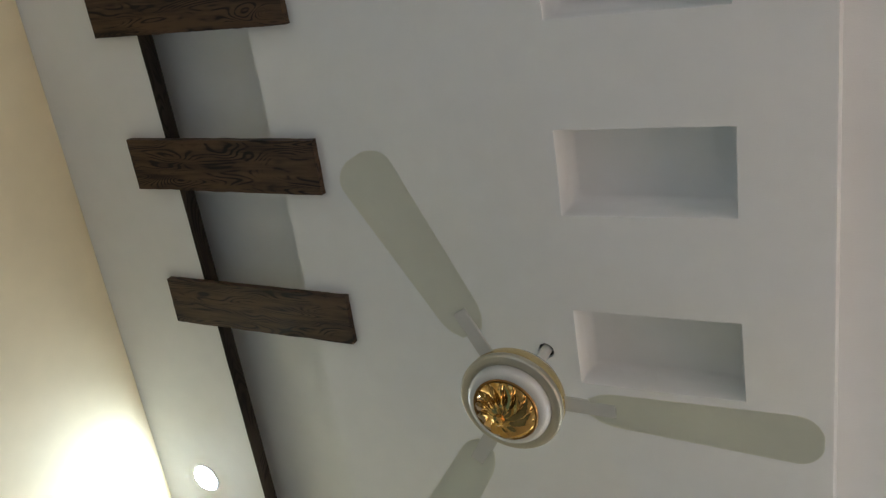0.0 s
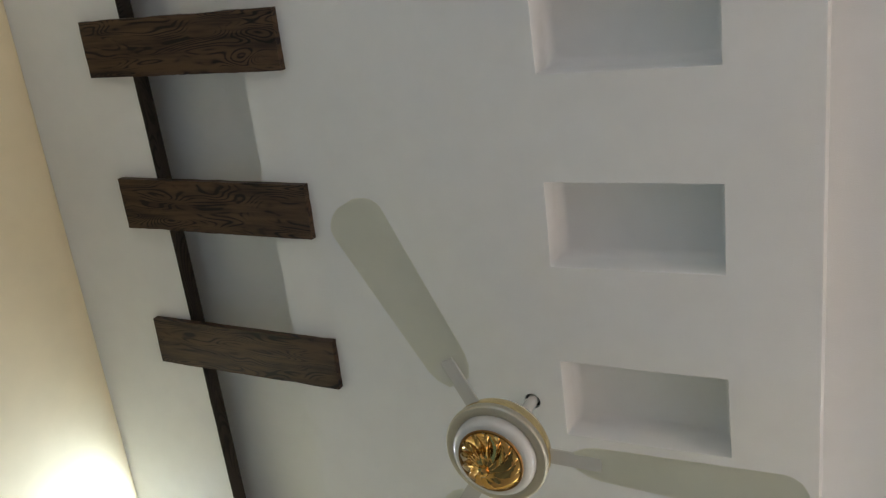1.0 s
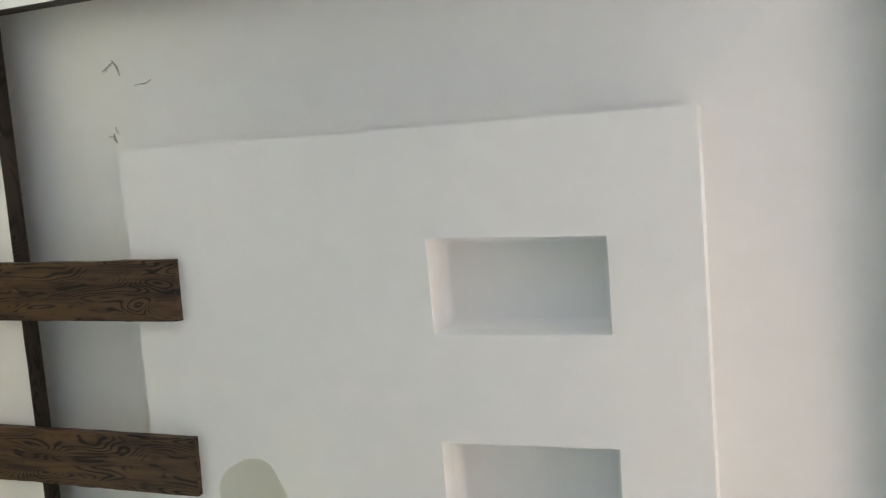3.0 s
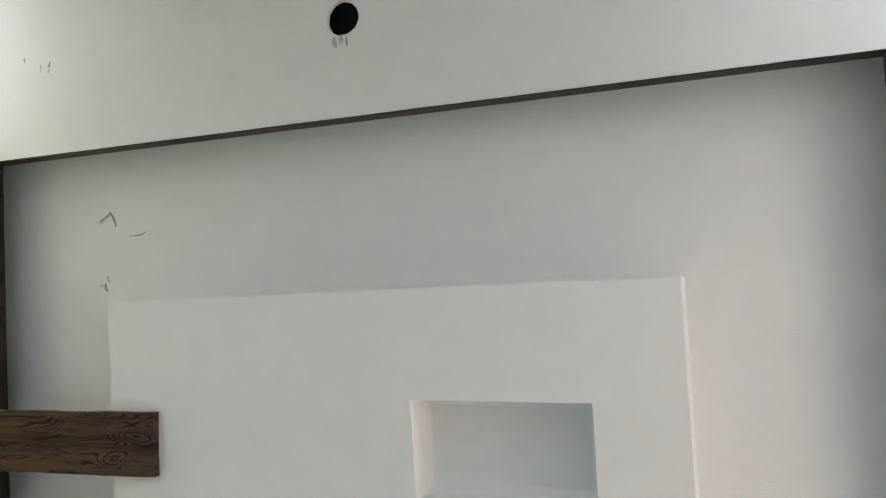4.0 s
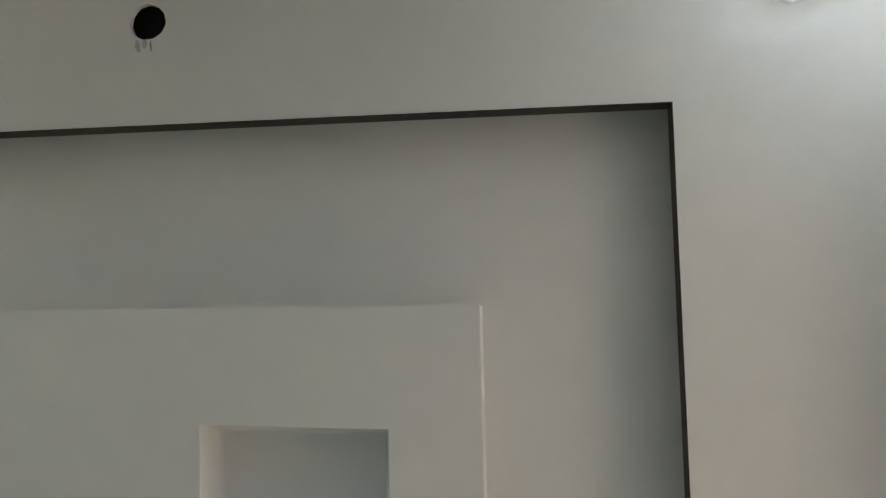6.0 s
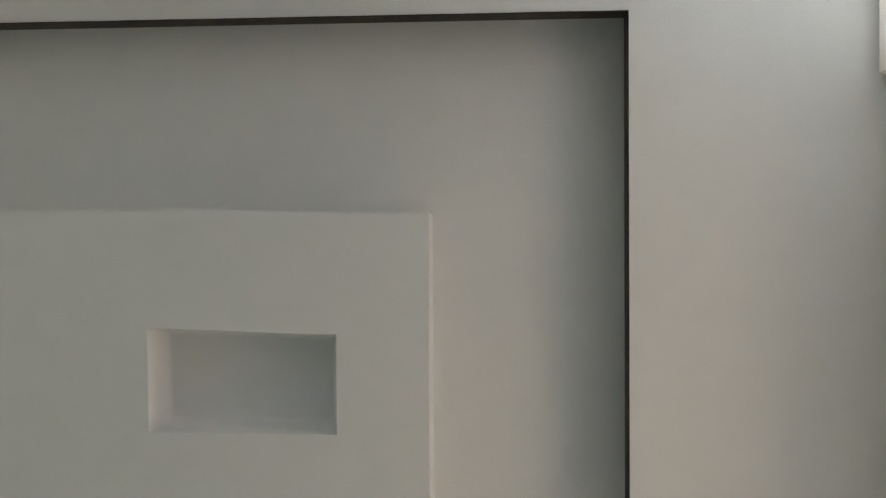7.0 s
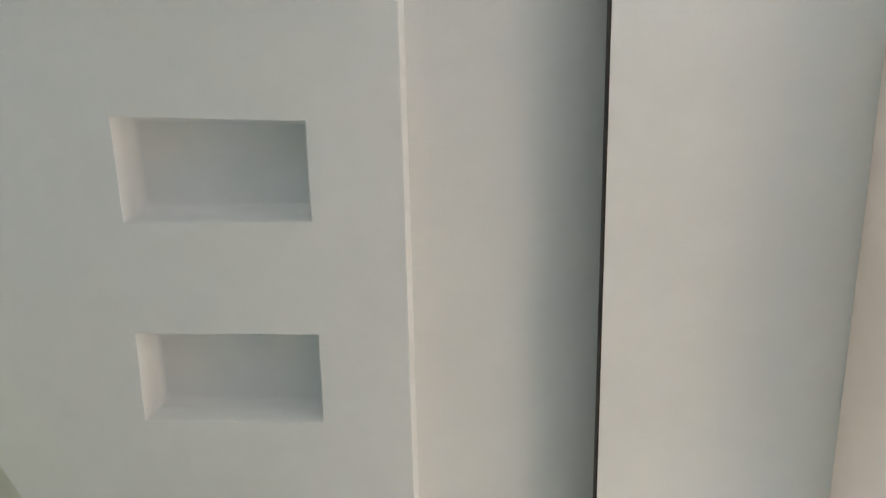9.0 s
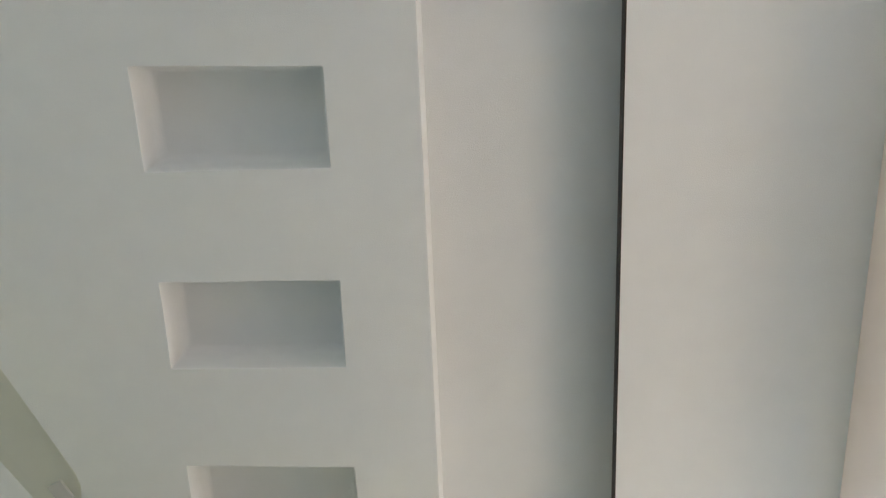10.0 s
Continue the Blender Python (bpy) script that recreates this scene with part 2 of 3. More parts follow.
M_CHAMPAGNE = material("champagne_metal", (0.52, 0.48, 0.37), 0.35, metal=0.6, vary=0.05, scale=25)
M_BRASS = material("polished_brass", (0.54, 0.33, 0.095), 0.09, metal=1.0, vary=0.15, scale=40)
M_COPPER = material("dark_brass_rim", (0.30, 0.16, 0.05), 0.35, metal=1.0, vary=0.2, scale=40)
M_STEEL = material("dark_steel", (0.35, 0.35, 0.34), 0.4, metal=0.9, vary=0.2, scale=60)


# ---- building helpers ----
def mesh_of(name, bm, mat, smooth=False):
    me = bpy.data.meshes.new(name)
    bm.normal_update()
    bm.to_mesh(me)
    bm.free()
    me.materials.append(mat)
    if smooth:
        me.polygons.foreach_set("use_smooth", [True] * len(me.polygons))
        me.set_sharp_from_angle(angle=radians(35))
    return me


def thing(name, at=(0, 0, 0), label="", category="", group="", kind=""):
    ob = new(name)
    ob.empty_display_size = 0.1
    ob.location = at
    return tagged(ob, label, category, group, kind)


def part(name, bm, mat, parent, label="", smooth=False):
    ob = new(name, mesh_of(name, bm, mat, smooth))
    ob.parent = parent
    return tagged(ob, label)


def solid(name, bm, mat, label="", category="", kind="", smooth=False):
    return tagged(new(name, mesh_of(name, bm, mat, smooth)), label, category, kind=kind)


def box(bm, lo, hi, bevel=0.0, segments=2):
    vs = [bm.verts.new((x, y, z)) for x in (lo[0], hi[0]) for y in (lo[1], hi[1]) for z in (lo[2], hi[2])]
    fs = [bm.faces.new([vs[i] for i in q]) for q in ((0, 1, 3, 2), (4, 6, 7, 5), (0, 4, 5, 1), (2, 3, 7, 6), (0, 2, 6, 4), (1, 5, 7, 3))]
    if bevel:
        bmesh.ops.bevel(bm, geom=list({e for f in fs for e in f.edges}), offset=bevel, segments=segments, affect="EDGES")
    return bm


def lathe(bm, profile, steps=64, centre=(0, 0)):
    """A turned form from (radius, height) pairs; a radius of 0 closes it."""
    rings = []
    for r, z in profile:
        if r <= 0:
            rings.append([bm.verts.new((*centre, z))])
        else:
            rings.append([bm.verts.new((centre[0] + r * math.cos(2 * math.pi * i / steps), centre[1] + r * math.sin(2 * math.pi * i / steps), z)) for i in range(steps)])
    for a, b in zip(rings, rings[1:]):
        for i in range(steps):
            j = (i + 1) % steps
            q = [a[i % len(a)], a[j % len(a)], b[j % len(b)], b[i % len(b)]]
            q = list(dict.fromkeys(q))
            if len(q) > 2:
                bm.faces.new(q)
    bmesh.ops.recalc_face_normals(bm, faces=bm.faces)
    return bm


# ---- large structure ----
def round_hole(face, cx, cy, r, hs):
    """A square of plaster with a slightly ragged round hole in it."""
    n = 64
    square, ring = [], []
    for k in range(n):
        an = 2 * math.pi * k / n
        ux, uy = math.cos(an), math.sin(an)
        s = hs / max(abs(ux), abs(uy))
        square.append((cx + s * ux, cy + s * uy, 0))
        rr = r * (1 + 0.015 * math.sin(3 * an + 1) + 0.012 * math.sin(11 * an))
        ring.append((cx + rr * ux, cy + rr * uy))
    for k in range(n):
        m = (k + 1) % n
        face(square[k], square[m], (*ring[m], 0), (*ring[k], 0))
        face((*ring[k], 0), (*ring[m], 0), (*ring[m], 0.014), (*ring[k], 0.014))


def niche(face, x0, x1, y0, y1, off):
    """A recess with a soft lip, rounded corners and a coved back, let into a square of plaster."""
    cx, cy = (x0 + x1) / 2, (y0 + y1) / 2

    def skew(px, py):
        u, v = (px - x0) / (x1 - x0), (py - y0) / (y1 - y0)
        return [sum(w * o[k] for w, o in zip(((1 - u) * (1 - v), u * (1 - v), (1 - u) * v, u * v), off)) for k in range(2)]

    def ring(inset, z, radius, wobble=0.0):
        hx, hy = (x1 - x0) / 2 - inset, (y1 - y0) / 2 - inset
        pts = []
        for sx, sy, a0 in ((1, 1, 0), (-1, 1, 90), (-1, -1, 180), (1, -1, 270)):
            for k in range(7):
                an = radians(a0 + 15 * k)
                pts.append((cx + sx * (hx - radius) + radius * math.cos(an), cy + sy * (hy - radius) + radius * math.sin(an)))
            nx, ny = ((-1, 1) if (sx, sy) == (1, 1) else (-1, -1) if (sx, sy) == (-1, 1) else (1, -1) if (sx, sy) == (-1, -1) else (1, 1))
            ex, ey = cx + nx * (hx - radius), cy + ny * (hy - radius)
            last = pts[-1]
            if sx * sy > 0:
                far = (ex, last[1])
            else:
                far = (last[0], ey)
            for k in range(1, 8):
                u = k / 8
                pts.append((last[0] + (far[0] - last[0]) * u, last[1] + (far[1] - last[1]) * u))
        out = []
        for px, py in pts:
            w = wobble * noise.noise((px * 9 + y0 * 5, py * 9, 1.7))
            dx, dy = (px - cx) / max(hx, 0.01), (py - cy) / max(hy, 0.01)
            ox, oy = skew(px, py) if inset > -LIP else (0, 0)
            out.append((px + ox + (w * dx if abs(dx) > abs(dy) else 0), py + oy + (w * dy if abs(dy) >= abs(dx) else 0), z))
        return out

    rings = [ring(-LIP, 0, 0.0), ring(-0.0016, 0, 0.003, 0.001), ring(-0.0005, 0.0004, 0.003, 0.001), ring(0.0, 0.0016, 0.003, 0.001), ring(0.001, 0.052, 0.005, 0.001)]
    for k in range(1, 10):
        an = radians(10 * k)
        rings.append(ring(0.001 + 0.020 * (1 - math.cos(an)), 0.052 + (NICHE_RISE - 0.052) * math.sin(an), 0.006 + 0.0010 * k))
    for p, q in zip(rings, rings[1:]):
        for k in range(len(p)):
            m = (k + 1) % len(p)
            face(p[k], p[m], q[m], q[k])
    face(*rings[-1])


def build_border():
    """The dropped border: a frame of plaster slab round the room, open above, with one round hole."""
    bm = bmesh.new()
    hs = 0.06
    xs = sorted((X_WALL_L - 0.2, X_COVE_L, HOLE[0] - hs, HOLE[0] + hs, X_COVE_R, X_WALL_R + 0.15))
    ys = sorted((Y_WALL_N - 0.15, HOLE[1] - hs, HOLE[1] + hs, Y_COVE_N, Y_COVE_S, Y_WALL_S + 0.15))

    def face(*ps):
        return bm.faces.new([bm.verts.new((x, y, CEIL + z)) for x, y, z in ps])

    for a, b in zip(xs, xs[1:]):
        for c, d in zip(ys, ys[1:]):
            if X_COVE_L <= a and b <= X_COVE_R and Y_COVE_N <= c and d <= Y_COVE_S:
                continue
            face((a, c, SLAB), (b, c, SLAB), (b, d, SLAB), (a, d, SLAB)).material_index = 1
            if abs((a + b) / 2 - HOLE[0]) > 0.001 or abs((c + d) / 2 - HOLE[1]) > 0.001:
                face((a, c, 0), (a, d, 0), (b, d, 0), (b, c, 0))
    round_hole(face, *HOLE, HOLE_R, hs)
    x0, x1, y0, y1 = X_COVE_L, X_COVE_R, Y_COVE_N, Y_COVE_S
    for p, q in (((x0, y0), (x1, y0)), ((x1, y0), (x1, y1)), ((x1, y1), (x0, y1)), ((x0, y1), (x0, y0))):
        face((*p, 0), (*q, 0), (*q, SLAB), (*p, SLAB))
    bmesh.ops.remove_doubles(bm, verts=bm.verts, dist=1e-5)
    bmesh.ops.recalc_face_normals(bm, faces=bm.faces)
    ob = solid("ceiling_border", bm, M_CEIL, "white plaster border dropped below the ceiling along the walls", "ceiling", "structure")
    ob.data.materials.append(M_SLAB_TOP)
    return ob


def build_ceiling():
    """One plaster ceiling: a border, a raised cove, a dropped centre panel with niches, and two round holes."""
    hs = 0.06
    holes = [(HOOK, HOOK_R)]
    xs = {X_WALL_L - 0.2, X_WALL_R + 0.15, X_PAN_L, X_PAN_R, NICHE_X[0] - LIP, NICHE_X[1] + LIP}
    ys = {Y_WALL_N - 0.15, Y_WALL_S + 0.15, Y_PAN_N, Y_PAN_S}
    for a, b in NICHE_Y:
        ys |= {a - LIP, b + LIP}
    for (cx, cy), r in holes:
        xs |= {cx - hs, cx + hs}
        ys |= {cy - hs, cy + hs}
    xs, ys = sorted(xs), sorted(ys)

    def height(x, y):
        if X_PAN_L < x < X_PAN_R and Y_PAN_N < y < Y_PAN_S:
            return 0.0
        return RISE

    bm = bmesh.new()
    seen = {}

    def v(x, y, z):
        k = (round(x, 5), round(y, 5), round(z, 5))
        if k not in seen:
            seen[k] = bm.verts.new((x, y, CEIL + z))
        return seen[k]

    def face(*ps):
        vs = list(dict.fromkeys(v(*p) for p in ps))
        if len(vs) > 2:
            return bm.faces.new(vs)

    top = 0.25
    hgt = [[height((a + b) / 2, (c + d) / 2) for c, d in zip(ys, ys[1:])] for a, b in zip(xs, xs[1:])]
    for i, (a, b) in enumerate(zip(xs, xs[1:])):
        for j, (c, d) in enumerate(zip(ys, ys[1:])):
            h = hgt[i][j]
            mx, my = (a + b) / 2, (c + d) / 2
            in_niche = NICHE_X[0] - LIP < mx < NICHE_X[1] + LIP and any(p - LIP < my < q + LIP for p, q in NICHE_Y)
            if not in_niche and not any(abs(mx - q[0][0]) < hs and abs(my - q[0][1]) < hs for q in holes):
                face((a, c, h), (a, d, h), (b, d, h), (b, c, h))
            if i + 1 < len(hgt) and abs(hgt[i + 1][j] - h) > 1e-6:
                g = hgt[i + 1][j]
                face((b, c, h), (b, d, h), (b, d, g), (b, c, g))
            if j + 1 < len(hgt[0]) and abs(hgt[i][j + 1] - h) > 1e-6:
                g = hgt[i][j + 1]
                face((a, d, h), (b, d, h), (b, d, g), (a, d, g))
    for (cx, cy), r in holes:
        round_hole(face, cx, cy, r, hs)
    for (a, b), off in zip(NICHE_Y, NICHE_OFF):
        niche(face, *NICHE_X, a, b, off)
    bmesh.ops.remove_doubles(bm, verts=bm.verts, dist=1e-5)
    for p in bm.verts:
        if abs(p.co.y - Y_PAN_N) < 1e-4:
            p.co.y += PAN_SKEW * (p.co.x + 0.05)
    bmesh.ops.recalc_face_normals(bm, faces=bm.faces)
    soft = []
    for e in bm.edges:
        if len(e.link_faces) != 2 or e.calc_face_angle(0) < 1.2:
            continue
        mid = (e.verts[0].co + e.verts[1].co) / 2
        if X_PAN_L - 0.01 < mid.x < X_PAN_R + 0.01 and Y_PAN_N - 0.02 < mid.y < Y_PAN_S + 0.01 and max(abs(mid.x - (X_PAN_L + X_PAN_R) / 2) - (X_PAN_R - X_PAN_L) / 2, abs(mid.y - (Y_PAN_N + Y_PAN_S) / 2) - (Y_PAN_S - Y_PAN_N) / 2) > -0.012:
            soft.append(e)
    bmesh.ops.bevel(bm, geom=[e for e in soft if not all(abs(v.co.z - CEIL - RISE) < 0.001 for v in e.verts)], offset=0.0016, segments=2, affect="EDGES")
    # upper side, so that the ceiling is a slab
    x0, x1, y0, y1 = xs[0], xs[-1], ys[0], ys[-1]
    q = [bm.verts.new((x, y, CEIL + top)) for x, y in ((x0, y0), (x1, y0), (x1, y1), (x0, y1))]
    bm.faces.new(q)
    p = [bm.verts.new((x, y, CEIL + RISE)) for x, y in ((x0, y0), (x1, y0), (x1, y1), (x0, y1))]
    for k in range(4):
        bm.faces.new((p[k], p[(k + 1) % 4], q[(k + 1) % 4], q[k]))
    bmesh.ops.recalc_face_normals(bm, faces=bm.faces)
    for f in bm.faces:
        m = f.calc_center_median()
        f.smooth = f.calc_area() < 0.003 and abs(f.normal.z) < 0.9995 and NICHE_X[0] - LIP < m.x < NICHE_X[1] + LIP
    return solid("ceiling", bm, M_CEIL, "white plaster false ceiling with a dropped panel, niches and a raised cove", "ceiling", "structure")


ceiling = build_ceiling()
border = build_border()

# cups above the two holes, coloured black to stand in for their unlit depth
for (cx, cy), r, top in ((HOLE, HOLE_R, 0.048), (HOOK, HOOK_R, 0.086)):
    bm = lathe(bmesh.new(), [(r + 0.004, CEIL + 0.0145), (r + 0.02, CEIL + 0.02), (r + 0.02, CEIL + top), (0, CEIL + top)], 32, (cx, cy))
    part("hole_shade_cup", bm, M_HOLE_SHADE, ceiling, "black-coloured cup standing in for the unlit hole behind the plaster")


def wall(name, lo, hi, mat, label, opening=None):
    """A wall slab; opening: (axis, a0, a1, z0, z1) cuts through it."""
    bm = bmesh.new()
    if not opening:
        box(bm, lo, hi)
    else:
        i, a0, a1, z0, z1 = opening
        for l0, l1, k0, k1 in ((lo[i], a0, lo[2], hi[2]), (a1, hi[i], lo[2], hi[2]), (a0, a1, lo[2], z0), (a0, a1, z1, hi[2])):
            l, h = list(lo), list(hi)
            l[i], h[i], l[2], h[2] = l0, l1, k0, k1
            box(bm, l, h)
        bmesh.ops.remove_doubles(bm, verts=bm.verts, dist=1e-5)
    return solid(name, bm, mat, label, "wall", "structure")


west = wall("wall_west", (-0.15, Y_WALL_N - 0.15, 0), (0, Y_WALL_S + 0.15, CEIL - 0.001), M_WALL_CREAM, "cream painted plaster wall with an assumed opening, lit by a downlight", (1, *OPEN_W))
west.location = (-1.513, 0, 0)
west.rotation_euler = (0, 0, radians(0.62))
east = wall("wall_east", (X_WALL_R, Y_WALL_N - 0.15, 0), (X_WALL_R + 0.15, Y_WALL_S + 0.15, CEIL - 0.001), M_WALL_PEACH, "peach painted plaster wall with an assumed opening out of view", (1, *OPEN_E))
east.rotation_euler = (0, 0, radians(0.6))
east.location = (0, -X_WALL_R * math.sin(radians(0.6)), 0)
wall("wall_south", (X_WALL_L - 0.05, Y_WALL_S, 0), (X_WALL_R - 0.002, Y_WALL_S + 0.15, CEIL - 0.001), M_WALL_CREAM, "plain cream painted plaster wall")
north = wall("wall_north", (X_WALL_L - 0.05, Y_WALL_N - 0.15, 0), (X_WALL_R + 0.03, Y_WALL_N - 0.016, CEIL - 0.001), M_WALL_PEACH, "wall clad in pinkish limewashed vertical boards", (0, *OPEN_N))
# Unseen floor, its grey chosen for how much light it bounces to the ceiling
solid("floor", box(bmesh.new(), (X_WALL_L - 0.2, Y_WALL_N - 0.15, -0.15), (X_WALL_R + 0.15, Y_WALL_S + 0.15, -0.001)), M_FLOOR, "plain grey floor, unseen, toned to bounce light upward", "floor", "structure")
solid("pilaster", box(bmesh.new(), (1.394, Y_WALL_N + 0.001, 0), (X_WALL_R + 0.012, -0.475, CEIL - 0.002), 0.004), M_WALL_PEACH, "shallow painted pilaster standing against the wall", "pilaster", "structure")

# dark stained edging round the inside of the border
e, d = 0.002, 0.0012
for lo, hi in (((X_COVE_L, Y_COVE_N, -d), (X_COVE_L + e, Y_COVE_S, SLAB - 0.001)),
               ((X_COVE_R - e, Y_COVE_N, -d), (X_COVE_R, Y_COVE_S, SLAB - 0.001)),
               ((X_COVE_L + e, Y_COVE_N, -d), (X_COVE_R - e, Y_COVE_N + e, SLAB - 0.001)),
               ((X_COVE_L + e, Y_COVE_S - e, -d), (X_COVE_R - e, Y_COVE_S, SLAB - 0.001))):
    c = [(a + b) / 2 for a, b in zip(lo, hi)]
    along = hi[1] - lo[1] > hi[0] - lo[0]
    p, q = [a - b for a, b in zip(lo, c)], [a - b for a, b in zip(hi, c)]
    if along:
        p, q = [p[1], p[0], p[2]], [q[1], q[0], q[2]]
    bm = bmesh.new()
    prev, count = None, 90
    for i in range(count + 1):
        x = p[0] + (q[0] - p[0]) * i / count
        w = 0.0016 * max(-0.4, noise.noise((x * 11 + lo[0], lo[1] * 3, 7.1)))
        ring = [bm.verts.new((x, yy, zz)) for yy, zz in ((p[1], p[2] - w), (q[1], p[2] - w), (q[1], q[2]), (p[1], q[2]))]
        if prev:
            for k in range(4):
                bm.faces.new((prev[k], prev[(k + 1) % 4], ring[(k + 1) % 4], ring[k]))
        else:
            bm.faces.new(ring)
        prev = ring
    bm.faces.new(prev[::-1])
    bmesh.ops.recalc_face_normals(bm, faces=bm.faces)
    ob = solid("trim", bm, M_EDGE, "dark brown stained edging strip inside the ceiling border", "trim", "structure")
    ob.location = (c[0], c[1], CEIL + c[2])
    ob.rotation_euler = (0, 0, radians(90) if along else 0)


# ---- things ----
def wooden_plank(x0, x1, y0, y1, turn):
    w, h, t = x1 - x0, y1 - y0, 0.0195
    bm = bmesh.new()
    bmesh.ops.create_grid(bm, x_segments=72, y_segments=18, size=0.5)
    for v in bm.verts:
        v.co.x, v.co.y = v.co.x * w, v.co.y * h
    ext = bmesh.ops.extrude_face_region(bm, geom=list(bm.faces))
    for v in [g for g in ext["geom"] if isinstance(g, bmesh.types.BMVert)]:
        v.co.z += t
    rim = [v for v in bm.verts if abs(abs(v.co.x) - w / 2) < 1e-5 or abs(abs(v.co.y) - h / 2) < 1e-5]
    for v in rim:
        k = noise.noise((v.co.x * 14 + x0 * 9, v.co.y * 14 + y0 * 31, 3.3)) * 0.0020
        k -= 0.0022 * max(0, noise.noise((v.co.x * 55 + y0 * 17, v.co.y * 55, v.co.z * 60 + 1.3)) - 0.15)
        if abs(abs(v.co.y) - h / 2) < 1e-5:
            v.co.y += k
        else:
            v.co.x += k
    sharp = [ed for ed in bm.edges if ed.calc_face_angle(0) > 1.2]
    bmesh.ops.bevel(bm, geom=sharp, offset=0.0016, segments=2, affect="EDGES")
    bmesh.ops.recalc_face_normals(bm, faces=bm.faces)
    ob = solid("wooden_plank", bm, M_PLANK, "dark brown stained wooden plank fixed across the ceiling cove", "plank", smooth=True)
    tagged(ob, group="planks across the cove")
    ob.location = ((x0 + x1) / 2, (y0 + y1) / 2, CEIL - t)
    ob.rotation_euler = (0, 0, radians(turn))
    return ob


for y0, y1, turn in ((0.0115, 0.156, 1.2), (0.434, 0.576, 1.5), (0.857, 0.997, 1.8)):
    wooden_plank(-1.234, -0.619, y0, y1, turn)


def downlight(x, y):
    t = thing("downlight", (x, y, CEIL), "round white LED downlight, lit, set in the ceiling border", "ceiling light", "downlights in the border")
    part("rim", lathe(bmesh.new(), [(0.0435, 0.004), (0.0435, -0.003), (0.0455, -0.006), (0.050, -0.0055), (0.053, -0.002), (0.053, 0.002)], 48), M_RIM, t, "white rim", True)
    part("diffuser", lathe(bmesh.new(), [(0.0434, 0.001), (0.0432, -0.0046), (0.038, -0.0078), (0.02, -0.0096), (0, -0.0102)], 48), M_LED, t, "glowing white diffuser", True)
    return t


# The last three are unseen, added to mirror the others
for x, y in ((-1.336, 1.585), (1.169, -0.838), (-1.27, -0.84), (1.168, 1.585), (1.168, 2.78), (-1.33, 2.78)):
    downlight(x, y)


